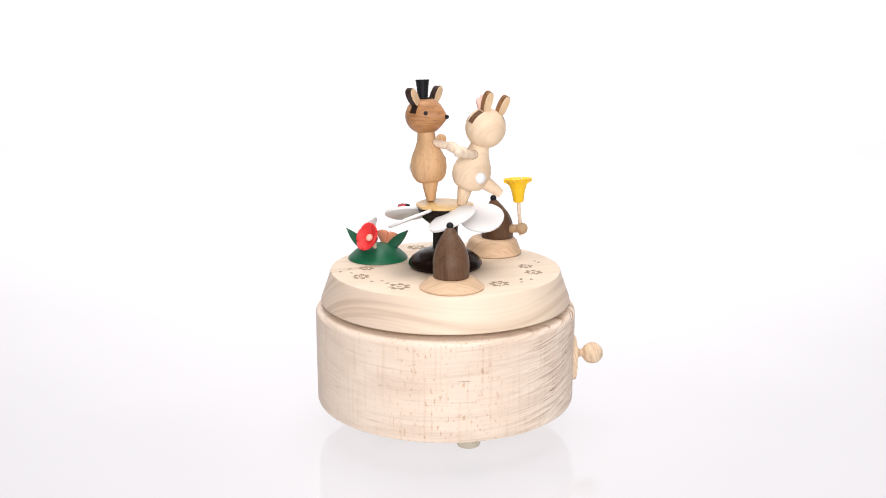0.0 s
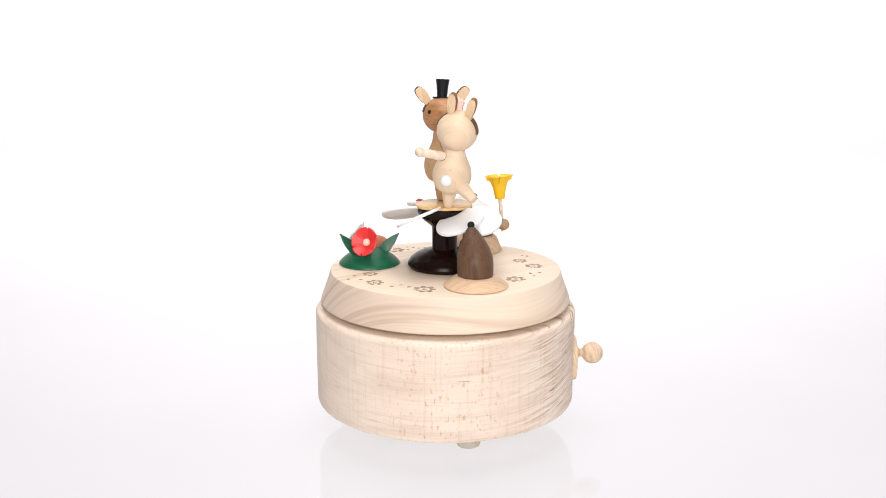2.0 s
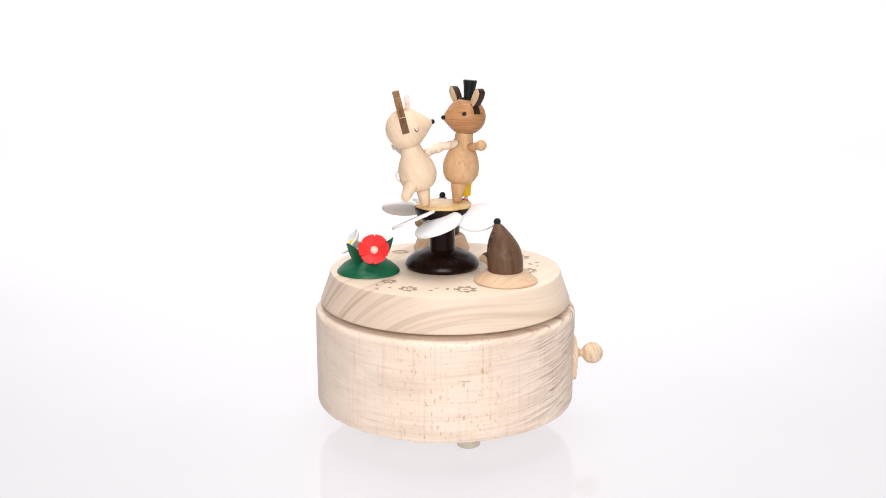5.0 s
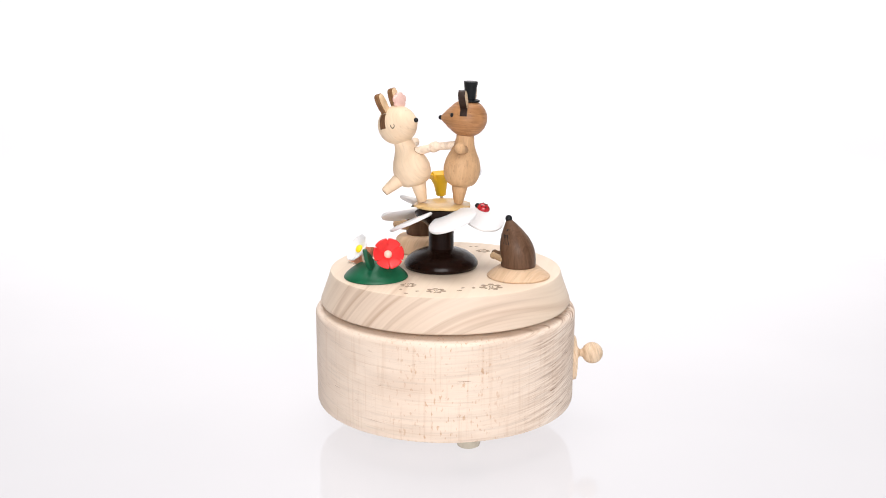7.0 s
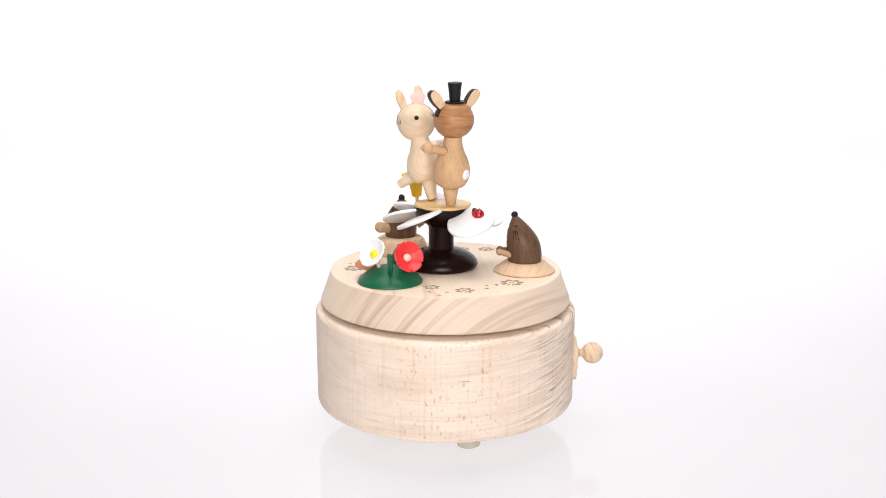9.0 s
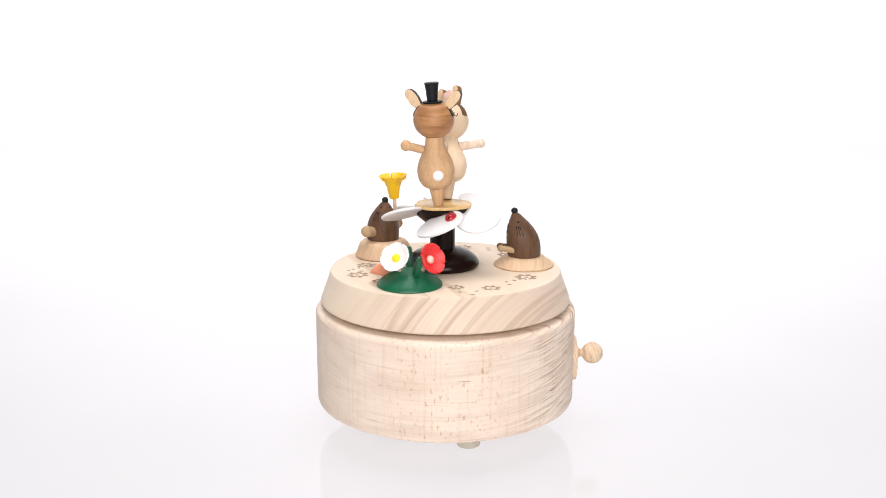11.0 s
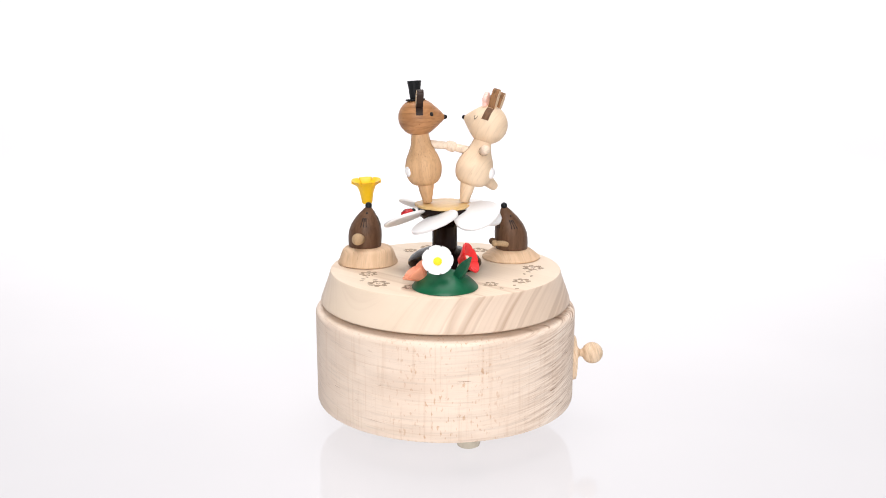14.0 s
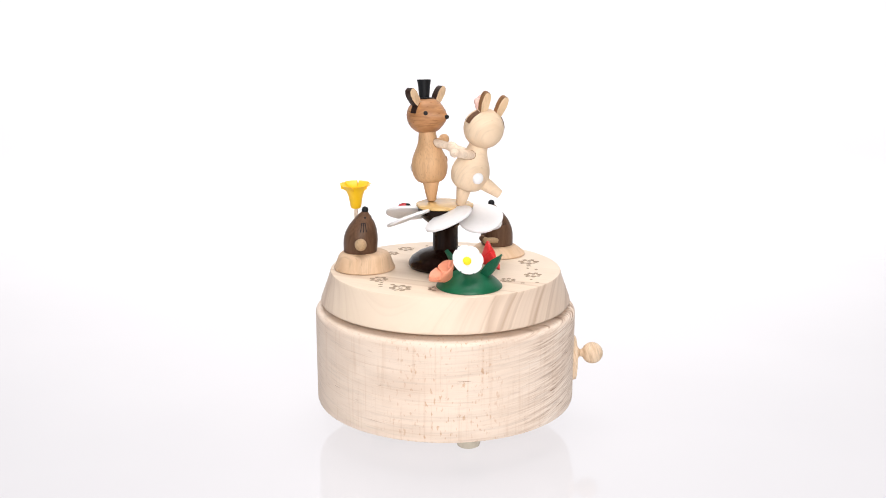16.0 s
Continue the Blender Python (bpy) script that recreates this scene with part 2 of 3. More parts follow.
# backlit white acrylic of the shooting table: glossy, its glow graded by hand across the sheet
def backlit_acrylic():
    m, nt, bsdf = nodes_of("backlit_acrylic")
    cloud = noise_tex(nt, coords(nt, (1, 1, 1)), 7.0, 3.0, 0.5)
    nt.links.new(ramp(nt, cloud, [(0.35, (0.125, 0.122, 0.126)), (0.65, (0.145, 0.142, 0.146))]), bsdf.inputs["Base Color"])
    bsdf.inputs["Roughness"].default_value = 0.09
    bsdf.inputs["Specular IOR Level"].default_value = 0.42
    bsdf.inputs["Emission Color"].default_value = (1.0, 0.972, 0.998, 1)
    sep = nt.nodes.new("ShaderNodeSeparateXYZ")
    nt.links.new(nt.nodes.new("ShaderNodeTexCoord").outputs["Object"], sep.inputs["Vector"])

    def spread(y0, y1, v0, v1):
        n = nt.nodes.new("ShaderNodeMapRange")
        for key, v in (("From Min", y0), ("From Max", y1), ("To Min", v0), ("To Max", v1)):
            n.inputs[key].default_value = v
        nt.links.new(sep.outputs["Y"], n.inputs["Value"])
        return n.outputs["Result"]

    def calc(kind, p, q):
        n = nt.nodes.new("ShaderNodeMath")
        n.operation = kind
        for k, v in enumerate((p, q)):
            if isinstance(v, float):
                n.inputs[k].default_value = v
            else:
                nt.links.new(v, n.inputs[k])
        return n.outputs["Value"]

    # painted falloff: glow set stronger towards the upright part, dimmed sideways like vignetting
    glow = spread(0.0, 0.95, 0.675, 0.985)
    off = calc("MULTIPLY", calc("MULTIPLY", sep.outputs["X"], sep.outputs["X"]), spread(0.0, 0.85, 3.0, 0.05))
    nt.links.new(calc("MULTIPLY", glow, calc("MAXIMUM", calc("SUBTRACT", 1.0, off), 0.8)), bsdf.inputs["Emission Strength"])
    return m


ACRYLIC = backlit_acrylic()

# ---- mesh building; shapes are given in millimetres ----


def part(name, bm, material, parent=None, label=""):
    """One mesh object under its thing or part; the mesh is in the thing's space, in millimetres."""
    bmesh.ops.recalc_face_normals(bm, faces=bm.faces[:])
    for f in bm.faces:
        f.smooth = True
    for e in bm.edges:
        if len(e.link_faces) == 2 and e.calc_face_angle(0) > 0.62:
            e.smooth = False
    bmesh.ops.scale(bm, vec=(MM, MM, MM), verts=bm.verts[:])
    me = bpy.data.meshes.new(name)
    bm.to_mesh(me)
    bm.free()
    for mat in material if isinstance(material, (list, tuple)) else (material,):
        me.materials.append(mat)
    ob = new(name, me)
    if parent is not None:
        ob.parent = parent
    if label:
        tagged(ob, label)
    return ob


def thing(name, base, label, category, group="", kind=""):
    """An Empty at the base of a thing, base in millimetres."""
    ob = new(name)
    ob.empty_display_size = 0.004
    ob.location = [v * MM for v in base]
    return tagged(ob, label, category, group, kind)


def aim(at, way, roll=0.0):
    """A frame at a point whose z axis goes along way."""
    q = Vector(way).normalized().to_track_quat("Z", "Y").to_matrix().to_4x4()
    return Matrix.Translation(at) @ q @ Matrix.Rotation(radians(roll), 4, "Z")


def lathe(profile, m=None, seg=48, bm=None, shift=None, mat=0):
    """A solid of revolution: (radius, height) points from one end to the other; shift moves a ring's centre sideways by height."""
    bm = bm or bmesh.new()
    m = m or Matrix()
    rings = []
    for r, h in profile:
        dx, dy = shift(h) if shift else (0.0, 0.0)
        if r < 1e-6:
            rings.append([bm.verts.new(m @ Vector((dx, dy, h)))])
        else:
            rings.append([bm.verts.new(m @ Vector((dx + r * math.cos(2 * math.pi * k / seg), dy + r * math.sin(2 * math.pi * k / seg), h))) for k in range(seg)])
    made = []
    for a, b in zip(rings, rings[1:]):
        for k in range(seg):
            j = (k + 1) % seg
            if len(a) == 1 and len(b) == 1:
                continue
            if len(a) == 1:
                made.append(bm.faces.new((a[0], b[k], b[j])))
            elif len(b) == 1:
                made.append(bm.faces.new((a[k], b[0], a[j])))
            else:
                made.append(bm.faces.new((a[k], b[k], b[j], a[j])))
    for ring in (rings[0], rings[-1]):
        if len(ring) > 1:
            made.append(bm.faces.new(ring))
    for f in made:
        f.material_index = mat
    return bm


def smooth(profile, n=3):
    """A Catmull-Rom curve through the points of a profile."""
    p = [profile[0]] + list(profile) + [profile[-1]]
    out = []
    for a, b, c, d in zip(p, p[1:], p[2:], p[3:]):
        for k in range(n):
            t = k / n
            out.append(tuple(0.5 * (2 * b[i] + (c[i] - a[i]) * t + (2 * a[i] - 5 * b[i] + 4 * c[i] - d[i]) * t * t + (3 * b[i] - a[i] - 3 * c[i] + d[i]) * t ** 3) for i in (0, 1)))
    out.append(tuple(profile[-1]))
    return [(max(0.0, r), h) for r, h in out]


def arc(cx, cz, r, a0, a1, n=8):
    """Profile points on a circle, angles in degrees from the outward direction."""
    return [(max(0.0, cx + r * math.cos(radians(a0 + (a1 - a0) * k / n))), cz + r * math.sin(radians(a0 + (a1 - a0) * k / n))) for k in range(n + 1)]


def ball(at, r, seg=24, bm=None, squash=1.0, way=(0, 0, 1)):
    return lathe([(x, z * squash) for x, z in arc(0, 0, r, -90, 90, 12)], aim(at, way), seg, bm)


def limb(a, b, r0, r1, bm=None, seg=24, end=None):
    """A tapered round limb from a to b with rounded ends, and a ball of radius end at b."""
    a, b = Vector(a), Vector(b)
    n = (b - a).length
    prof = [(0.0, -r0 * 0.6)] + [(r0 * math.cos(radians(t)), r0 * 0.6 * math.sin(radians(t))) for t in (-60, -30)] + [(r0, 0.0), ((r0 + r1) / 2, n / 2)]
    e = min(0.6, r1 * 0.3)
    prof += [(r1, n - e), (r1 - e * 0.3, n - e * 0.3), (r1 - e, n), (0.0, n)]
    bm = lathe(prof, aim(a, b - a), seg, bm)
    if end:
        ball(b, end, seg, bm)
    return bm


def slab(outline, thick, m=None, edge=0.25, bm=None, side=0, cap=0, dome=0.0):
    """A flat piece with rounded edges: a closed outline in x, y, thickness along z."""
    bm = bm or bmesh.new()
    m = m or Matrix()
    n = len(outline)
    cx, cy = sum(p[0] for p in outline) / n, sum(p[1] for p in outline) / n
    size = max(math.hypot(p[0] - cx, p[1] - cy) for p in outline)
    k = 1 - edge / size
    h = thick / 2
    rings = []
    for s, z in ((k, -h), (1 - (1 - k) * 0.3, -h + edge * 0.3), (1, -h + edge), (1, h - edge), (1 - (1 - k) * 0.3, h - edge * 0.3), (k, h)):
        rings.append([bm.verts.new(m @ Vector((cx + (x - cx) * s, cy + (y - cy) * s, z))) for x, y in outline])
    for a, b in zip(rings, rings[1:]):
        for i in range(n):
            j = (i + 1) % n
            bm.faces.new((a[i], a[j], b[j], b[i])).material_index = side
    for ring, z in ((rings[0], -h - dome), (rings[-1], h + dome)):
        c = bm.verts.new(m @ Vector((cx, cy, z)))
        for i in range(n):
            bm.faces.new((ring[i], ring[(i + 1) % n], c)).material_index = cap
    return bm


# ---- the setting ----
GROUND = -14.2


def shooting_table():
    """One bent acrylic sheet: flat under the box, then a wide curve up into a wall; 5 mm thick."""
    bm = bmesh.new()
    line = [(-1500, 0, 0), (-700, 0, 0), (0, 0, 0), (600, 0, 0)]
    line += [(600 + 400 * math.sin(radians(a)), 400 * (1 - math.cos(radians(a))), a) for a in range(5, 91, 5)]
    line += [(1000, 1800, 90)]
    rows = []
    for x in (-1600, 1600):
        rows.append([bm.verts.new((x, y, GROUND + z)) for y, z, a in line])
        rows.append([bm.verts.new((x, y + 5 * math.sin(radians(a)), GROUND + z - 5 * math.cos(radians(a)))) for y, z, a in line])
    a, al, b, bl = rows
    for k in range(len(line) - 1):
        bm.faces.new((a[k], b[k], b[k + 1], a[k + 1]))
        bm.faces.new((al[k], al[k + 1], bl[k + 1], bl[k]))
        bm.faces.new((a[k], a[k + 1], al[k + 1], al[k]))
        bm.faces.new((b[k], bl[k], bl[k + 1], b[k + 1]))
    bm.faces.new((a[0], al[0], bl[0], b[0]))
    bm.faces.new((a[-1], b[-1], bl[-1], al[-1]))
    return tagged(part("backdrop", bm, ACRYLIC), "glossy white backlit acrylic table curving up behind", "backdrop", kind="structure")


shooting_table()

# ---- music box base ----


def music_box():
    base = thing("music_box_base", (0, 0, GROUND), "round pale maple music box base on short rubber feet", "music box")
    z0 = GROUND
    prof = [(0, -0.8), (53.6, -0.8), (54.6, -0.3), (55.0, 0.8)] + [(55.0, 1.6 + k * 3.4) for k in range(1, 11)] + arc(52.6, 37.4, 2.4, 0, 80, 6) + [(51.0, 40.0), (38, 40.0), (38, 42.0), (0, 42.0)]
    part("drum", lathe([(r, h - z0) for r, h in prof], seg=128), MAPLE, base)
    # winding plate and knob on the side
    az = radians(-1.5)
    way = Vector((math.cos(az), math.sin(az), 0))
    plate = part("winding_plate", lathe([(0, 53.5), (9.2, 53.5), (9.6, 54.2), (9.6, 55.6), (9.2, 56.2), (0, 56.4)], aim((0, 0, 15.4 - z0), way), 48), BEECH, base, "round birch plate behind the knob")
    bm = lathe([(0, 56.0), (3.0, 56.0), (2.6, 57.2), (1.7, 57.8), (1.6, 58.6), (2.0, 59.4)] + arc(0, 63.4, 4.6, -66, 90, 14), aim((0, 0, 17.5 - z0), way), 40)
    part("winding_knob", bm, BEECH, base, "turned round beech winding knob")
    for k in range(2):
        a = radians(-64 - 14 * k)
        m = aim((0, 0, 15.4 - z0), way) @ Matrix.Translation((0, 0, 56.35))
        bm = slab([(0.5 * math.cos(t), 1.0 * math.sin(t)) for t in np.linspace(0, 2 * math.pi, 12, endpoint=False)], 0.16, m @ Matrix.Translation((6.6 * math.cos(a), 6.6 * math.sin(a), 0)), 0.05)
        part("printed_mark", bm, INK, plate)
    foot = lathe([(0, 0), (3.6, 0), (4.6, 0.5), (5.0, 1.6), (5.1, 13.6), (0, 13.6)], seg=32)
    first = part("foot", foot, RUBBER, base, "short round grey silicone foot")
    for k in range(3):
        a = radians(-70.5 + 120 * k)
        ob = first if k == 0 else new("foot", first.data)
        ob.parent = base
        ob.location = (27.8 * math.cos(a) * MM, 27.8 * math.sin(a) * MM, 0)
        tagged(ob, "short round grey silicone foot")
    return base


music_box()

# ---- turntable ----
Z2 = 55.4
TABLE_BASE = 41.9
TURN = 8.312      # degrees a second, anticlockwise from above
DANCE = -22.78    # the daisy turns the other way


def flower_mark(r, az, size, petals=7):
    """A burnt flower, a hair above the wood: uneven blunt petals round an open ring with a broken ring in it."""
    rng = random.Random(int(az * 10))
    bm = bmesh.new()
    n = petals * 12
    m = Matrix.Rotation(radians(az), 4, "Z") @ Matrix.Translation((r, 0, Z2 - TABLE_BASE + 0.05)) @ Matrix.Rotation(rng.uniform(0, 6), 4, "Z")
    reach = [rng.uniform(0.86, 1.04) for k in range(petals)]
    gap = rng.randrange(petals)

    def band(inner, outer, skip):
        cols = []
        for k in range(n):
            t = 2 * math.pi * k / n
            cols.append([bm.verts.new(m @ Vector((q * math.cos(t), q * math.sin(t), z))) for q in (inner(k), outer(k)) for z in (-0.03, 0.03)])
        for k in range(n):
            if skip(k):
                continue
            a, b = cols[k], cols[(k + 1) % n]
            bm.faces.new((a[1], a[3], b[3], b[1]))
            bm.faces.new((a[2], b[2], b[3], a[3]))
            bm.faces.new((a[0], a[1], b[1], b[0]))

    def petal_edge(k):
        w = min(1.0, 1.35 * abs(math.sin(math.pi * (k % 12) / 12)) ** 1.8)
        return size * (0.64 + (0.36 * reach[k // 12]) * w)

    band(lambda k: size * (0.50 + 0.05 * math.sin(k * 0.9 + az)), petal_edge, lambda k: k // 12 == gap and 3 < k % 12 < 8)
    band(lambda k: size * 0.09, lambda k: size * (0.20 + 0.04 * math.sin(k * 0.31 + az)), lambda k: (k // 12 + 3) % petals == gap)
    for v in [v for v in bm.verts if not v.link_faces]:
        bm.verts.remove(v)
    return bm


def dot_mark(r, az, size):
    m = Matrix.Rotation(radians(az), 4, "Z") @ Matrix.Translation((r, 0, Z2 - TABLE_BASE + 0.05)) @ Matrix.Rotation(radians(az * 7), 4, "Z")
    return slab([(size * math.cos(t) * (1 + 0.3 * math.cos(2 * t)), size * 0.8 * math.sin(t)) for t in np.linspace(0, 2 * math.pi, 14, endpoint=False)], 0.06, m, 0.02)


def turntable():
    t = thing("turntable", (0, 0, TABLE_BASE), "pale maple turntable with sloping rim and burnt flower marks", "turntable")
    prof = [(0, 0), (51.6, 0), (52.3, 0.25), (52.6, 0.8), (52.5, 1.6), (51.8, 3.4), (50.8, 6.2), (49.7, 9.2), (48.9, 11.7), (48.45, 13.2), (48.3, 13.42), (48.1, 13.5), (0, 13.5)]
    part("disc", lathe(prof, seg=128), MAPLE_TOP, t)
    for r, az, s in ((33.4, 185, 3.3), (38.4, 205.5, 3.9), (37.0, 240, 4.7), (34.9, 307, 4.2), (37.6, 345, 3.9), (34.0, 1.0, 3.3), (34.1, 84.4, 4.0), (38.6, 109.3, 4.6), (35.5, 130, 3.3)):
        part("burnt_flower", flower_mark(r, az, s), BURN, t, "flower outline burnt into the wood")
    for r, az, s in ((44.6, 191.3, 0.8), (40.4, 185.7, 0.8), (40.4, 195.3, 0.7), (38.3, 219.2, 0.8), (34.7, 222.3, 0.7), (35.5, 229.1, 0.9), (36.7, 325.4, 0.9), (40.2, 328.7, 0.8), (39.2, 320.0, 0.7), (41.0, 10.9, 0.8), (40.0, 14, 0.6), (39, 95, 0.8), (41, 98, 0.7), (36, 101, 0.9), (36.5, 92, 0.7)):
        part("burnt_dot", dot_mark(r, az, s), BURN, t)
    return t


# ---- daisy stand in the middle ----
AX = (-1.0, 0.0)


PETALS = ((17, 15, 20), (81, 8.5, 22), (156, 14, 22), (217, 10.5, 22), (281, 5.5, 25), (338, 11, 22))


def petal_frame(az, droop, roll):
    """A petal's blade: x outwards along it, y towards its higher side, z out of its face."""
    return Matrix.Rotation(radians(az), 4, "Z") @ Matrix.Translation((0, 0, 25.9)) @ Matrix.Rotation(radians(droop), 4, "Y") @ Matrix.Rotation(radians(roll), 4, "X")


def daisy_stand():
    d = thing("daisy_stand", (AX[0], AX[1], Z2), "dark-stained turned pedestal with white tilted daisy petals", "pedestal")
    prof = [(0, 0), (13.6, 0), (15.0, 0.5), (15.6, 1.7), (15.4, 2.8), (14.2, 4.5), (11.6, 6.4), (8.2, 7.7), (6.3, 8.1), (5.4, 8.4), (5.3, 9.0), (5.3, 13), (5.3, 17.2), (5.8, 18.2), (8.2, 20.0), (10.6, 22.2), (11.4, 24.3), (11.5, 25.8), (0, 26.0)]
    part("pedestal", lathe(prof, Matrix.Translation((0.9, 0, 0)), seg=64), EBONY, d, "glossy dark-stained turned pedestal")
    out = []
    for k in range(140):
        t = 2 * math.pi * k / 140
        r = 11.6 + 0.75 * abs(math.cos(4 * t + 0.3)) ** 0.6 - 0.35 + 0.3 * math.cos(3 * t)
        out.append((r * math.cos(t), r * math.sin(t)))
    part("flower_centre", slab(out, 1.3, Matrix.Translation((0.3, 0, 26.75)), 0.4), GOLD, d, "wavy-edged golden wooden disc")
    # petals: blades that enter the rim, their anticlockwise side higher
    shape = []
    for k in range(44):
        t = 2 * math.pi * k / 44
        x, y = math.cos(t), math.sin(t)
        shape.append((17.0 + 9.3 * x, 10.9 * y * (0.93 + 0.10 * x) * (1 - 0.10 * (x < -0.5) * (-x - 0.5))))
    for k, way in enumerate(PETALS):
        m = petal_frame(*way)
        part("petal", slab(shape, 1.2, m, 0.35, dome=0.15), WHITE, d, "white painted wooden petal" if k == 0 else "")
    return d


# ---- ladybird on a petal ----


def ladybird():
    f = petal_frame(*PETALS[2])
    base = f @ Vector((16.5, 5.0, 0.74)) + Vector((AX[0], AX[1], Z2))
    b = thing("ladybird", base, "tiny red ladybird with black spots on a petal", "ladybird")
    up = (f.to_3x3() @ Vector((0, 0, 1))).normalized()
    fore = f.to_3x3() @ Vector((-1, 0.15, 0))
    fore = (fore - up * fore.dot(up)).normalized()
    m = Matrix((fore, up.cross(fore), up)).transposed().to_4x4() @ Matrix.Diagonal((1.20, 1.02, 0.94, 1))
    shell = part("shell", lathe([(0, 0.0), (2.3, 0.0)] + arc(0, 0, 2.4, 8, 90, 9), m, 28), SHELL, b)
    part("head", ball(m @ Vector((2.15, 0, 0.6)), 1.15, 18), BLACK, b)
    for x, y in ((0.6, 1.25), (0.6, -1.25), (-0.9, 1.2), (-0.9, -1.2), (-0.2, 0.0), (-1.9, 0.0), (1.5, 0.0)):
        z = math.sqrt(max(0.1, 2.4 ** 2 - x * x - y * y))
        part("spot", ball(m @ (Vector((x, y, z)) * 0.93), 0.42, 12), BLACK, shell)
    return b


# ---- moles ----


def bullet(height, r, bend, way):
    """A mole's body: an upright bullet that leans towards its snout."""
    prof = [(0, 0), (r * 0.96, 0.0), (r, 0.4), (r * 1.02, height * 0.16), (r * 1.02, height * 0.32), (r * 0.97, height * 0.45), (r * 0.85, height * 0.60), (r * 0.66, height * 0.74), (r * 0.45, height * 0.86), (r * 0.28, height * 0.95), (r * 0.16, height), (0, height * 1.01)]
    prof = prof[:2] + smooth(prof[2:-1]) + prof[-1:]
    c, s = math.cos(radians(way)), math.sin(radians(way))

    def shift(h):
        k = bend * max(0.0, h / height) ** 2
        return (k * c, k * s)

    def skin(az, h):
        """A point of the surface and its outward direction."""
        rad = np.interp(h, [p[1] for p in prof[1:]], [p[0] for p in prof[1:]])
        dx, dy = shift(h)
        return Vector((dx + rad * math.cos(radians(az)), dy + rad * math.sin(radians(az)), h)), Vector((math.cos(radians(az)), math.sin(radians(az)), 0.35))

    return prof, shift, skin


def mole_face(mole, body, at, height, skin, sides, eye_h, whisk_h):
    for az, turn in sides:
        p, n = skin(az + turn * 8, eye_h)
        part("eye", ball(at + p - n * 0.25, 0.55, 12), INK, body)
        for k in (-1, 0, 1):
            pa, n = skin(az + k * 8, whisk_h + 1.8)
            pb, n = skin(az + k * 11 + turn * 3, whisk_h - 1.8)
            part("whisker", limb(at + pa - n * 0.14, at + pb - n * 0.14, 0.34, 0.30, seg=8), INK, body)


def mole_drummer():
    c = Vector((2.1, -33.5, Z2))
    mole = thing("mole_figure", c, "dark walnut mole figure on a flat birch molehill", "mole figure", "moles on the turntable")
    hill = [(0, 0), (12.3, 0), (12.8, 0.35), (12.7, 0.8), (11.6, 1.7), (9.8, 3.1), (8.6, 4.0), (7.4, 4.4), (0, 4.4)]
    part("molehill", lathe(hill, seg=56), BIRCH, mole, "thin cone of pale birch")
    at = Vector((-0.3, 0, 4.3))
    prof, shift, skin = bullet(18.8, 7.0, 4.2, 96)
    body = part("body", lathe(prof, Matrix.Translation(at), 44, shift=shift), WALNUT, mole)
    tip = Vector((*shift(19.4), 19.4)) + at
    part("nose", ball(tip, 1.45, 20), BLACK, body)
    mole_face(mole, body, at, 19.0, skin, ((166, 1), (97, -1)), 15.3, 11.7)
    for az, tilt, skin_wood, label in ((68, 0.4, DARK_BROWN, "short dark brown wooden arm"), (132, -0.3, CORK, "short tan wooden arm")):
        a, n = skin(az, 3.6)
        q = math.radians(100)
        b = Vector((9.0 * math.cos(q), 9.0 * math.sin(q), 4.0 + tilt)) + Vector((math.cos(radians(az)), math.sin(radians(az)), 0)) * 1.6
        part("arm", limb(at + a * 0.9, at + b, 1.35, 1.15, end=1.45, seg=18), skin_wood, mole, label)
    return mole


def mole_trumpeter():
    c = Vector((21.6, 26.4, Z2))
    mole = thing("mole_figure", c, "dark walnut mole figure lifting a yellow flower", "mole figure", "moles on the turntable")
    hill = [(0, 0), (12.2, 0), (12.8, 0.4), (12.8, 0.9), (12.1, 2.2), (11.4, 4.3), (10.8, 5.8), (9.8, 6.8), (8.8, 7.1), (0, 7.1)]
    part("molehill", lathe(hill, seg=56), BIRCH, mole, "thick rounded disc of pale birch")
    at = Vector((2.0, 0.5, 7.0))
    prof, shift, skin = bullet(17.3, 7.0, 2.2, 208)
    body = part("body", lathe(prof, Matrix.Translation(at), 44, shift=shift), WALNUT, mole)
    tip = Vector((*shift(17.9), 17.9)) + at
    part("nose", ball(tip, 1.45, 20), BLACK, body)
    mole_face(mole, body, at, 18.0, skin, ((145, 1), (240, -1)), 15.0, 11.2)
    hand = Vector((34.0, 20.8, 67.6)) - c
    a, n = skin(-32, 5.3)
    part("arm", limb(at + a * 0.85, hand, 1.9, 1.8, end=2.6, seg=20), CORK, mole, "tan wooden arm holding a stem")
    b2 = Vector((14.9, 33.7, 67.6)) - c
    a, n = skin(139, 4.9)
    part("arm", limb(at + a * 0.85, b2, 2.2, 2.35, end=2.5, seg=20), CORK, mole, "short tan wooden arm")
    # flower trumpet on a stick, held in the hand
    top = Vector((31.9, 22.5, 89.6)) - c
    low = Vector((32.4, 21.9, 79.2)) - c
    horn = part("yellow_flower", trumpet(low, top, 6.5, 2.3, 6), YELLOW, mole, "bell-shaped yellow flower with a notched rim")
    part("stem", limb(low + Vector((0, 0, 0.5)), Vector((33.6, 21.0, 64.4)) - c, 0.85, 0.85, seg=14), PALE_ARM, horn, "thin pale wooden stick")
    return mole


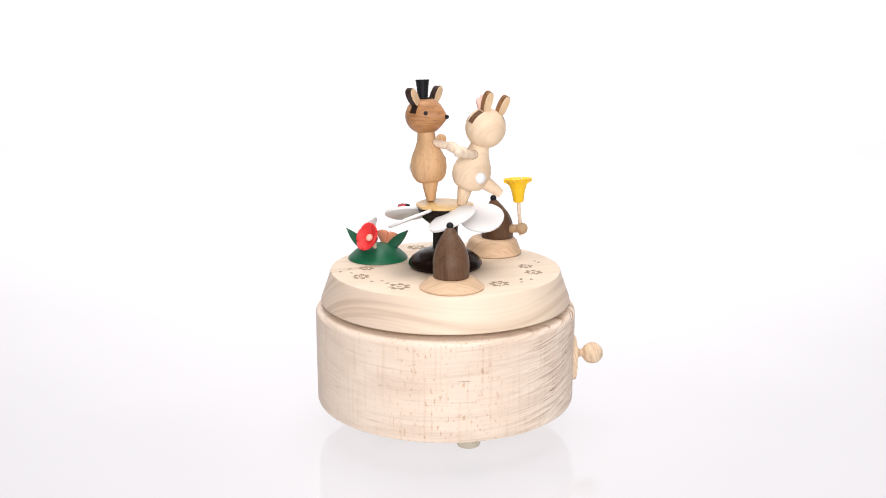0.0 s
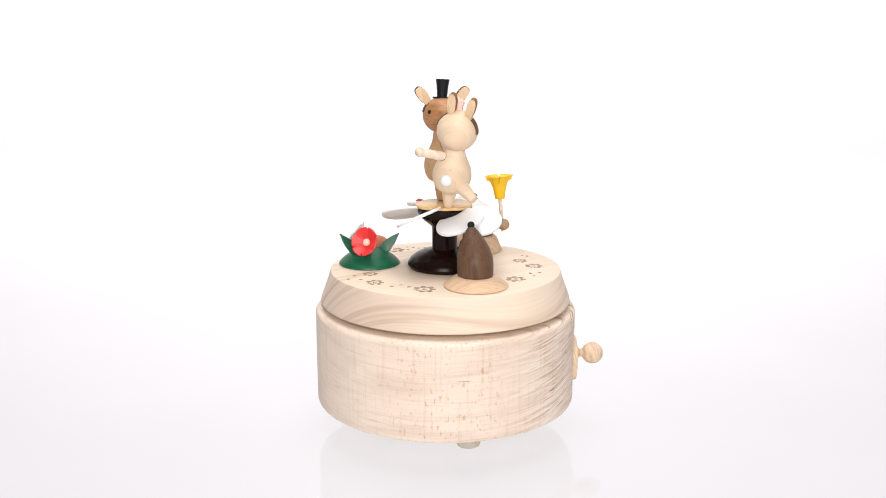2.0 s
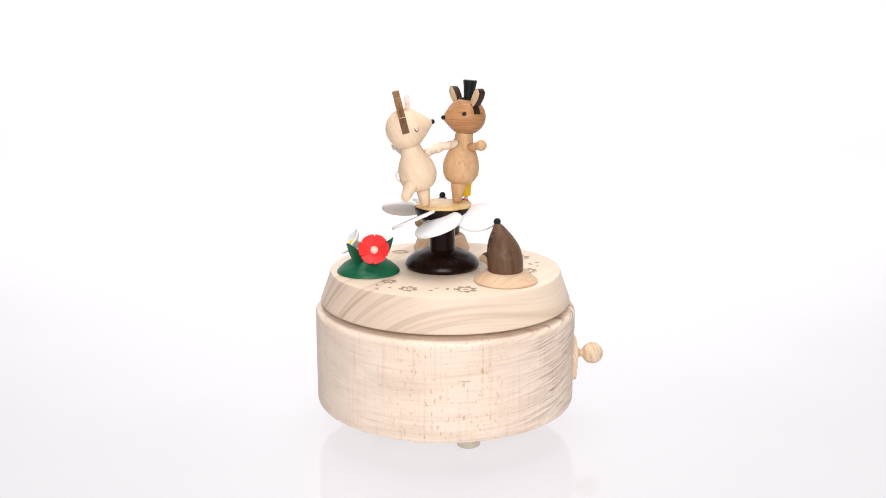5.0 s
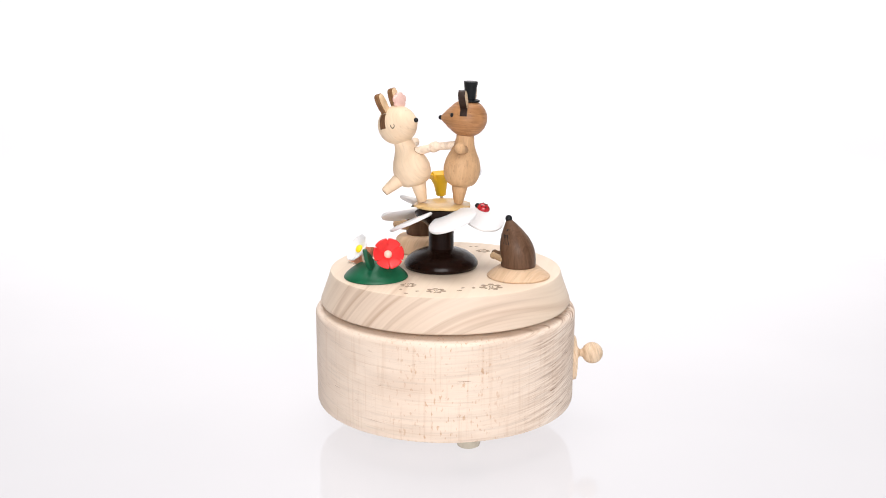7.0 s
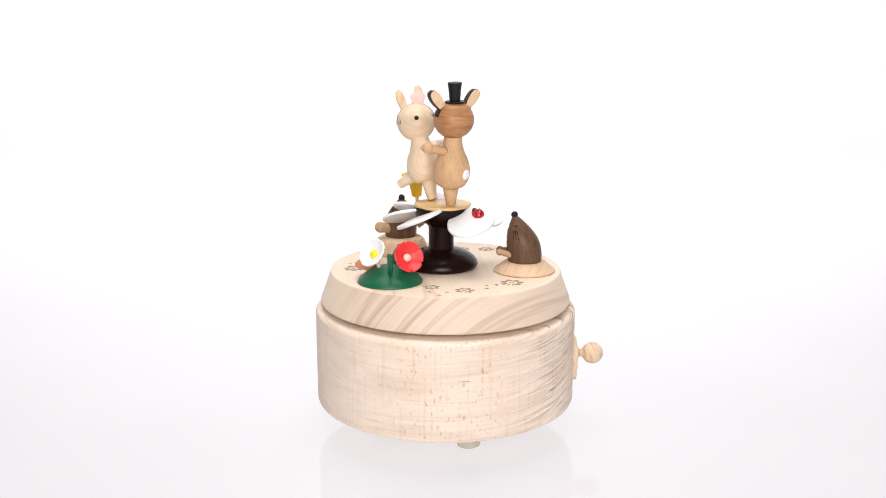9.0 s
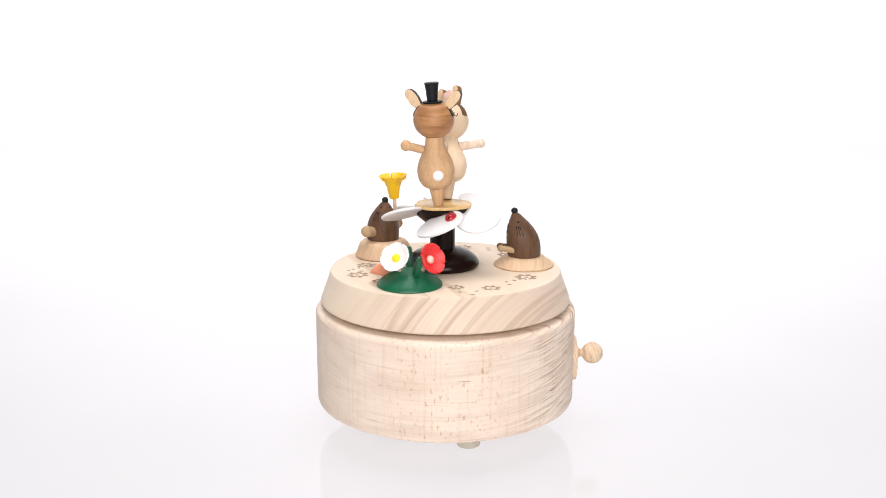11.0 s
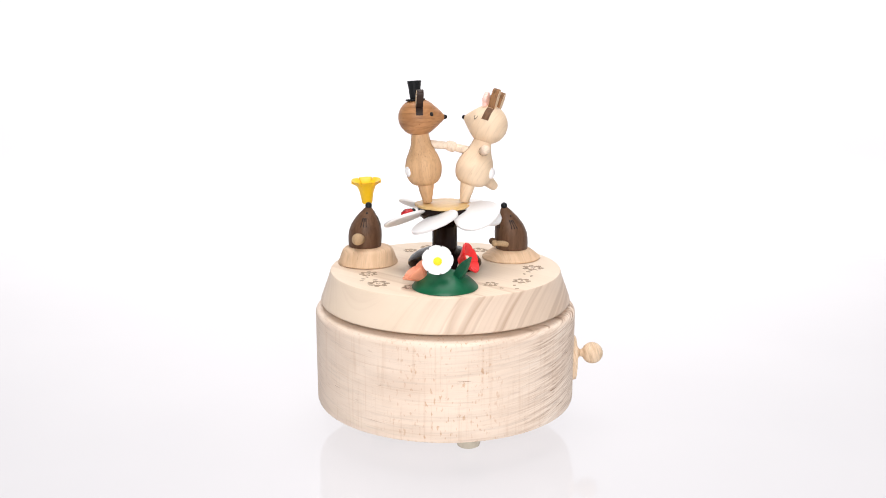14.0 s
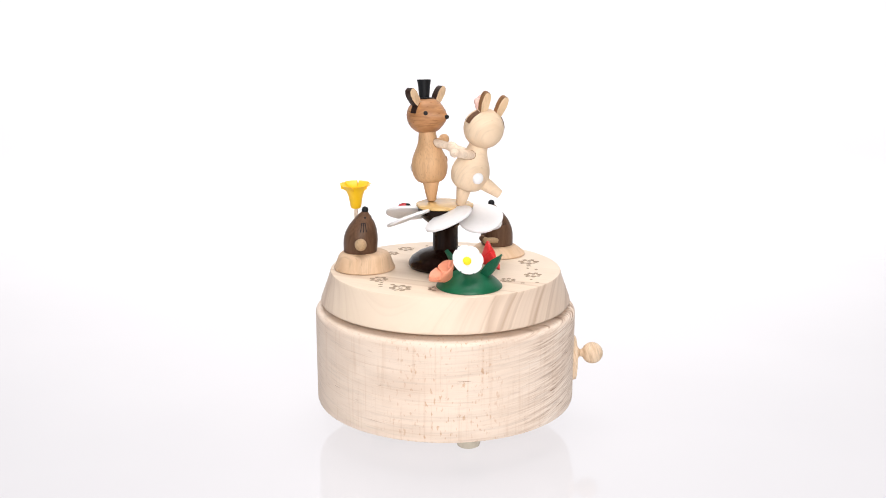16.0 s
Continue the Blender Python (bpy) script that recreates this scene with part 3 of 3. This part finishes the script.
def trumpet(low, top, rim, foot, notches, depth=0.55):
    """A flared bell with thickness; slits run down from its rim."""
    bm = bmesh.new()
    m = aim(low, top - low)
    h = (top - low).length
    n = 96
    prof = [(0.0, 0.0, 0), (foot * 0.9, 0.0, 0), (foot, 0.05, 0), (foot * 1.10, 0.22, 0), (foot * 1.34, 0.50, 0), (rim * 0.62, 0.74, 0.1), (rim * 0.84, 0.91, 0.5), (rim, 1.0, 1), (rim * 0.90, 0.985, 1), (rim * 0.62, 0.80, 0.2), (foot * 1.02, 0.55, 0), (foot * 0.8, 0.4, 0), (0.0, 0.38, 0)]
    rings = []
    for r, z, cut in prof:
        if r == 0:
            rings.append([bm.verts.new(m @ Vector((0, 0, z * h)))])
            continue
        ring = []
        for k in range(n):
            t = 2 * math.pi * k / n
            g = abs((k * notches / n) % 1 - 0.5)
            dip = cut * max(0.0, 1 - g / 0.06) * depth * 0.28
            wav = 1 + 0.015 * cut * math.cos(notches * t)
            ring.append(bm.verts.new(m @ Vector((r * wav * math.cos(t), r * wav * math.sin(t), (z - dip) * h))))
        rings.append(ring)
    for a, b in zip(rings, rings[1:]):
        for k in range(n):
            j = (k + 1) % n
            if len(a) == 1:
                bm.faces.new((a[0], b[k], b[j]))
            elif len(b) == 1:
                bm.faces.new((a[k], b[0], a[j]))
            else:
                bm.faces.new((a[k], b[k], b[j], a[j]))
    return bm


# ---- flower mound ----


def blossom(at, way, r, petals, deep, notch=0.05, slit=0.14):
    """A cup-shaped flower head with notched petals, thick at the rim, facing along way."""
    bm = bmesh.new()
    m = aim(at, way)
    n = petals * 16
    prof = [(0.0, -deep * 1.15, 0), (0.28, -deep * 1.1, 0), (0.45, -deep * 0.75, 0.2), (0.80, -deep * 0.28, 0.7), (0.98, -0.02 * r, 1), (1.0, 0.06 * r, 1), (0.93, 0.10 * r, 1), (0.65, -deep * 0.10, 0.5), (0.35, -deep * 0.42, 0.1), (0.0, -deep * 0.5, 0)]
    rings = []
    for q, z, cut in prof:
        if q == 0:
            rings.append([bm.verts.new(m @ Vector((0, 0, z)))])
            continue
        ring = []
        for k in range(n):
            t = 2 * math.pi * k / n
            g = abs((k / 16) % 1 - 0.5) * 2
            lobe = 1 - cut * notch * (1 - g) ** 3 * 1.2 - cut * (slit if g < 0.10 else 0)
            ring.append(bm.verts.new(m @ Vector((r * q * lobe * math.cos(t), r * q * lobe * math.sin(t), z + cut * 0.06 * r * g))))
        rings.append(ring)
    for a, b in zip(rings, rings[1:]):
        for k in range(n):
            j = (k + 1) % n
            if len(a) == 1:
                bm.faces.new((a[0], b[k], b[j]))
            elif len(b) == 1:
                bm.faces.new((a[k], b[0], a[j]))
            else:
                bm.faces.new((a[k], b[k], b[j], a[j]))
    return bm


def leaf(base, tip, width, face, thick=1.7):
    """A pointed wooden leaf, its flat side turned towards face."""
    base, tip = Vector(base), Vector(tip)
    y = (tip - base).normalized()
    z = (Vector(face) - y * y.dot(Vector(face))).normalized()
    x = y.cross(z)
    m = Matrix((x, y, z)).transposed().to_4x4()
    m.translation = base
    n = (tip - base).length
    half = [(width * math.sin(math.pi * (0.22 + 0.78 * s)) ** 0.9, n * s) for s in np.linspace(0, 0.955, 14)]
    out = [(w, h) for w, h in half] + [(0.3, n), (-0.3, n)] + [(-w, h) for w, h in half[::-1]]
    return slab(out, thick, m, 0.3, dome=0.2)


def flower_mound():
    c = Vector((-29.4, 15.2, Z2))
    f = thing("flower_mound", c, "green painted dome with three wooden flowers and leaves", "flower mound")
    part("dome", lathe([(0, 0), (12.6, 0), (13.0, 0.3), (12.9, 0.8), (11.9, 2.0), (10.0, 3.7), (7.6, 5.2), (4.8, 6.3), (2.2, 6.8), (0, 6.9)], seg=56), GREEN, f, "low green painted wooden dome")

    def head(name, at, az, tilt, r, petals, deep, mat, centre, label, cr, cut=(0.0, 0.15)):
        a, b = radians(az), radians(tilt)
        way = Vector((math.cos(a) * math.cos(b), math.sin(a) * math.cos(b), math.sin(b)))
        at = Vector(at)
        h = part(name, blossom(at, way, r, petals, deep, *cut), mat, f, label)
        part("flower_eye", ball(at - way * deep * 0.30, cr, 20, squash=0.7, way=way), centre, h)
        back = at - way * deep * 1.0
        part("peg", limb(back, (back.x * 0.75, back.y * 0.75, 4.2), 0.8, 0.8, seg=12), PALE_ARM, h)

    head("red_flower", (-3.9, -8.9, 11.6), 224, 24, 6.2, 6, 4.2, RED, BUTTON, "red notched flower with cream centre", 1.6)
    head("white_flower", (-4.6, 5.6, 12.4), 152, 36, 6.1, 7, 2.6, WHITE, LEMON, "white flower with yellow centre", 1.7, (0.03, 0.07))
    head("salmon_flower", (4.6, 10.4, 7.1), 63, 52, 6.2, 5, 4.4, SALMON, SALMON, "salmon pink cup flower with slit rim", 1.2, (0.03, 0.30))
    part("leaf", leaf((-5.2, -2.0, 4.6), (-13.2, -4.0, 14.4), 2.0, (-0.4, 0.9, 0.2)), GREEN_LEAF, f, "pointed dark green leaf")
    part("leaf", leaf((4.6, -0.2, 4.4), (13.1, 0.0, 12.4), 2.1, (-0.3, -0.9, 0.3)), GREEN_LEAF, f, "pointed dark green leaf")
    return f


# ---- dancing rabbits ----


def head_shape(m, r, tip, flat):
    """A ball drawn out into a pointed snout along the local z axis, flattened a little from above."""
    prof = arc(0, 0, r, -90, 38, 20)
    a0, r0 = prof[-1][1], prof[-1][0]
    prof += [(r0 * 0.80 + 0.0, a0 + (tip - a0) * 0.26), (r0 * 0.56, a0 + (tip - a0) * 0.54), (r0 * 0.32, a0 + (tip - a0) * 0.80), (r0 * 0.16, tip - 0.2), (0, tip)]
    return lathe(prof[:14] + smooth(prof[14:-1]) + prof[-1:], m @ Matrix.Diagonal((1, flat, 1, 1)), 48)


def pear(bottom, top, r, neck, seg=44):
    """A pear-shaped body on the line from bottom to top."""
    bottom, top = Vector(bottom), Vector(top)
    n = (top - bottom).length
    prof = [(0, 0), (r * 0.42, n * 0.012), (r * 0.72, n * 0.06), (r * 0.92, n * 0.17), (r, n * 0.32), (r * 0.97, n * 0.43), (r * 0.86, n * 0.56), (r * 0.68, n * 0.69), (r * 0.54, n * 0.82), (neck, n * 0.95), (neck * 0.95, n)]
    return lathe([(0, 0)] + smooth(prof)[3:] + [(0, n)], aim(bottom, top - bottom), seg)


def shade_cord(bottom, top, r, neck, a, b, r0, r1):
    """The shadow gap where an arm enters a pear-shaped body, put in as a thin brown cord along the line where both
    surfaces meet.
    """
    bottom, top, a, b = Vector(bottom), Vector(top), Vector(a), Vector(b)
    up = (top - bottom).normalized()
    n = (top - bottom).length
    hs = [0, 0.012, 0.06, 0.17, 0.32, 0.43, 0.56, 0.69, 0.82, 0.95, 1.0]
    rs = [0, r * 0.42, r * 0.72, r * 0.92, r, r * 0.97, r * 0.86, r * 0.68, r * 0.54, neck, neck * 0.95]
    m = aim(a, b - a)
    size = (b - a).length
    pts = []
    for k in range(32):
        t = 2 * math.pi * k / 32
        for s in np.linspace(1.0, -0.35, 82):
            q = (r0 + (r1 - r0) * max(s, 0.0)) * 1.0
            p = m @ Vector((q * math.cos(t), q * math.sin(t), s * size))
            h = (p - bottom).dot(up)
            if (p - bottom - up * h).length < np.interp(h / n, hs, rs):
                break
        pts.append(p)
    bm = bmesh.new()
    for p, q in zip(pts, pts[1:] + pts[:1]):
        limb(p, q, 0.13, 0.13, bm, 6)
    return bm


def ear_outline(length, width, base):
    pts = []
    for k in range(30):
        t = 2 * math.pi * k / 30
        y = length * (0.5 - 0.5 * math.cos(t))
        w = width * abs(math.sin(t)) ** 0.75 * (0.80 + 0.28 * (y / length))
        pts.append((w if t < math.pi else -w, y))
    return pts


def head_frame(at, az, pitch):
    """Local x to the head's left, y up, z along the snout."""
    a = radians(az)
    f = Vector((math.cos(a) * math.cos(radians(pitch)), math.sin(a) * math.cos(radians(pitch)), math.sin(radians(pitch))))
    left = Vector((0, 0, 1)).cross(f).normalized()
    up = f.cross(left)
    m = Matrix((left, up, f)).transposed().to_4x4()
    m.translation = at
    return m


def ears(head, m, lean, root, length, width, edge, block_wood, along, drop, rise, r, flat):
    """Two flat ears set into slots at the sides of a round head of radius r."""
    for s in (-1, 1):
        k = m @ Matrix.Translation((s * root[0], root[1], along)) @ Matrix.Rotation(radians(-s * lean), 4, "Z")
        ear = part("ear", slab(ear_outline(length, width, 1.0), 2.8, k, 0.15, side=0, cap=1), [edge, EAR_FACE], head, "flat wooden ear with darker cut edge")
        ys = [drop + rise * q for q in (0, 0.33, 0.66, 1)]
        outer = [(math.sqrt(r * r - (y / flat) ** 2 - 2.0) + 0.38, y) for y in ys]
        block = [(outer[0][0] - 3.0, ys[0])] + outer + [(outer[-1][0] - 2.4, ys[-1])]
        part("ear_root", slab([(s * x, y) for x, y in block], 2.84, m @ Matrix.Translation((0, 0, along)), 0.08), block_wood, head)


def groom():
    o = Vector((-6.16, 3.78, 82.9))
    g = thing("rabbit_figure", o, "brown wooden rabbit figure in a black top hat", "rabbit figure", "dancing rabbits")
    off = Vector((AX[0], AX[1], 0)) - o

    def at(x, y, z):
        return Vector((x, y, z)) + off

    hc = at(-7.64, 6.9, 118.4)
    m = head_frame(hc, -35, 0)
    part("leg", limb(at(-5.6, 4.9, 93.5), at(-5.2, 4.0, 82.9), 4.0, 1.9), OAK, g, "single tapered leg")
    part("body", pear(at(-5.6, 4.9, 90.3), at(-7.2, 6.4, 111.8), 7.6, 3.7), OAK, g, "turned pear-shaped beech body")
    head = part("head", head_shape(m, 8.2, 10.8, 0.93), CHERRY, g, "reddish-brown round head with a pointed snout")
    part("nose", ball(m @ Vector((0, 0.1, 11.0)), 0.95, 18, squash=1.0), BLACK, head)
    for s in (-1, 1):
        a = radians(52)
        w = Vector((s * math.sin(a), 0.22, math.cos(a))).normalized()
        part("eye", ball(m @ (w * 8.0), 0.95, 18, squash=0.6, way=m.to_3x3() @ w), INK, head)
    ears(head, m, 38, (5.2, 4.3), 9.1, 2.2, EAR_DARK, EAR_DARK, -0.2, 1.5, 4.0, 8.2, 0.93)
    hat_at = at(-8.5, 7.7, 125.6)
    lift = Vector((-0.02, 0.07, 1))
    hat = part("top_hat", lathe([(0, 0.2), (2.1, 0.2), (2.2, 1.2), (2.5, 4.9), (2.9, 7.4), (2.75, 7.6), (0, 7.6)], aim(hat_at, lift), 36), BLACK, g, "small black top hat")
    part("hat_brim", lathe([(0, -0.5), (3.9, -0.4), (4.1, -0.1), (3.9, 0.25), (0, 0.35)], aim(hat_at, lift), 36), BLACK, hat)
    part("tail", ball(at(-12.9, 6.9, 96.6), 2.25, 20, squash=0.6, way=(-0.97, 0.22, -0.05)), WHITE, g, "round white tail button")
    for a, b, r0, r1, paw, wood_of, label in (
            (at(-6.0, 8.5, 105.6), at(-0.8, 16.4, 107.6), 1.75, 1.6, 2.25, OAK, "outstretched arm with a round paw"),
            (at(-2.5, 3.4, 107.2), at(3.2, -0.5, 106.5), 1.75, 1.55, 2.15, PALE_ARM, "arm clasping the partner")):
        arm = part("arm", limb(a - (b - a).normalized() * 2.0, b, r0, r1, end=paw), wood_of, g, label)
        part("gap_shade", shade_cord(at(-5.6, 4.9, 90.3), at(-7.2, 6.4, 111.8), 7.6, 3.7, a, b, r0, r1), GAP_SHADE, arm, "brown cord standing for the shadow gap round the arm")
    # a small ringed knot in the belly
    a = radians(24)
    way = Vector((math.cos(a), math.sin(a), -0.05))
    knot = at(-6.3, 5.6, 100.0) + way * 7.25
    part("knot", lathe([(0.0, 0.12), (0.9, 0.1), (1.2, 0.36), (1.6, 0.36), (1.9, 0.0)], aim(knot, way), 24), OAK, g, "small round knot in the belly")
    return g


def bride():
    o = Vector((6.37, -4.6, 82.9))
    b = thing("rabbit_figure", o, "pale maple rabbit figure with a pink flower", "rabbit figure", "dancing rabbits")
    off = Vector((AX[0], AX[1], 0)) - o

    def at(x, y, z):
        return Vector((x, y, z)) + off

    hc = at(16.8, -9.0, 115.0)
    m0 = head_frame(hc, 117, 14)
    m = m0 @ Matrix.Rotation(radians(14), 4, "Z")
    part("leg", limb(at(9.6, -5.6, 93.5), at(7.4, -4.7, 82.9), 3.7, 2.0), PALE, b, "standing tapered leg")
    part("leg", limb(at(14.2, -7.0, 94.5), at(23.7, -6.4, 87.8), 3.4, 1.9), PALE, b, "tapered leg lifted backwards")
    part("body", pear(at(9.6, -5.7, 89.9), at(15.2, -8.2, 109.8), 7.85, 3.7), PALE, b, "turned pear-shaped pale maple body")
    head = part("head", head_shape(m, 8.15, 10.8, 0.99), PALE, b, "round pale maple head with a pointed snout")
    part("nose", ball(m @ Vector((0, 0.1, 10.9)), 0.98, 18), BLACK, head)
    for s in (-1, 1):
        bm = bmesh.new()
        pts = []
        for k in range(9):
            t = radians(170 + 200 * k / 8)
            a = radians(s * 60) + 0.10 * math.cos(t)
            e = radians(11) + 0.17 * math.sin(t)
            w = Vector((math.sin(a) * math.cos(e), math.sin(e), math.cos(a) * math.cos(e)))
            pts.append(m @ (w * 8.0))
        for p, q in zip(pts, pts[1:]):
            limb(p, q, 0.22, 0.22, bm, 8)
        part("closed_eye", bm, INK, head, "closed eye drawn as a curve")
    ears(head, m, 6, (3.3, 5.2), 9.6, 1.85, EAR_TAN, EAR_ROOT, -0.4, 1.0, 5.4, 8.15, 0.99)
    star = []
    for k in range(60):
        t = 2 * math.pi * k / 60
        r = 3.3 * (0.80 + 0.20 * abs(math.cos(2.5 * t)) ** 0.7)
        star.append((r * math.cos(t + 0.3), r * math.sin(t + 0.3)))
    part("hair_flower", slab(star, 1.8, head_frame(hc + Vector((-0.9, 0.2, 10.1)), 117, 5), 0.3), PINK, head, "pink five-petalled flower on the head")
    part("tail", ball(at(14.8, -13.3, 95.4), 2.35, 20, squash=0.6, way=(0.45, -0.9, -0.1)), WHITE, b, "round white tail button")
    for p, q, r1, paw, label in (
            (at(11.5, -12.0, 104.6), at(5.7, -18.9, 106.4), 1.65, 1.95, "outstretched arm with a round paw"),
            (at(11.4, -4.6, 104.0), at(4.0, -1.0, 106.2), 1.6, 2.2, "arm clasping the partner")):
        arm = part("arm", limb(p - (q - p).normalized() * 2.0, q, 1.9, r1, end=paw), PALE_ARM, b, label)
        part("gap_shade", shade_cord(at(9.6, -5.7, 89.9), at(15.2, -8.2, 109.8), 7.85, 3.7, p, q, 1.9, r1), GAP_SHADE, arm, "brown cord standing for the shadow gap round the arm")
    return b


TABLE = turntable()
DAISY = daisy_stand()
BUG = ladybird()
MOLE_A = mole_drummer()
MOLE_B = mole_trumpeter()
MOUND = flower_mound()
GROOM = groom()
BRIDE = bride()


def turning(ob, axis, speed):
    """Rows for a thing that goes round an upright axis at an even speed."""
    start = ob.location.copy()
    a = Vector((axis[0] * MM, axis[1] * MM, 0))
    rows = []
    for k in range(65):
        t = k * 0.25
        r = Matrix.Rotation(radians(speed * t), 4, "Z")
        p = a + r @ (start - a)
        rows.append((t, Matrix.Translation(p) @ r))
    walk(ob, rows)


def motions():
    for ob in (TABLE, MOLE_A, MOLE_B, MOUND):
        turning(ob, (0.0, 0.0), TURN)
    for ob in (DAISY, BUG, GROOM, BRIDE):
        turning(ob, AX, DANCE)


motions()
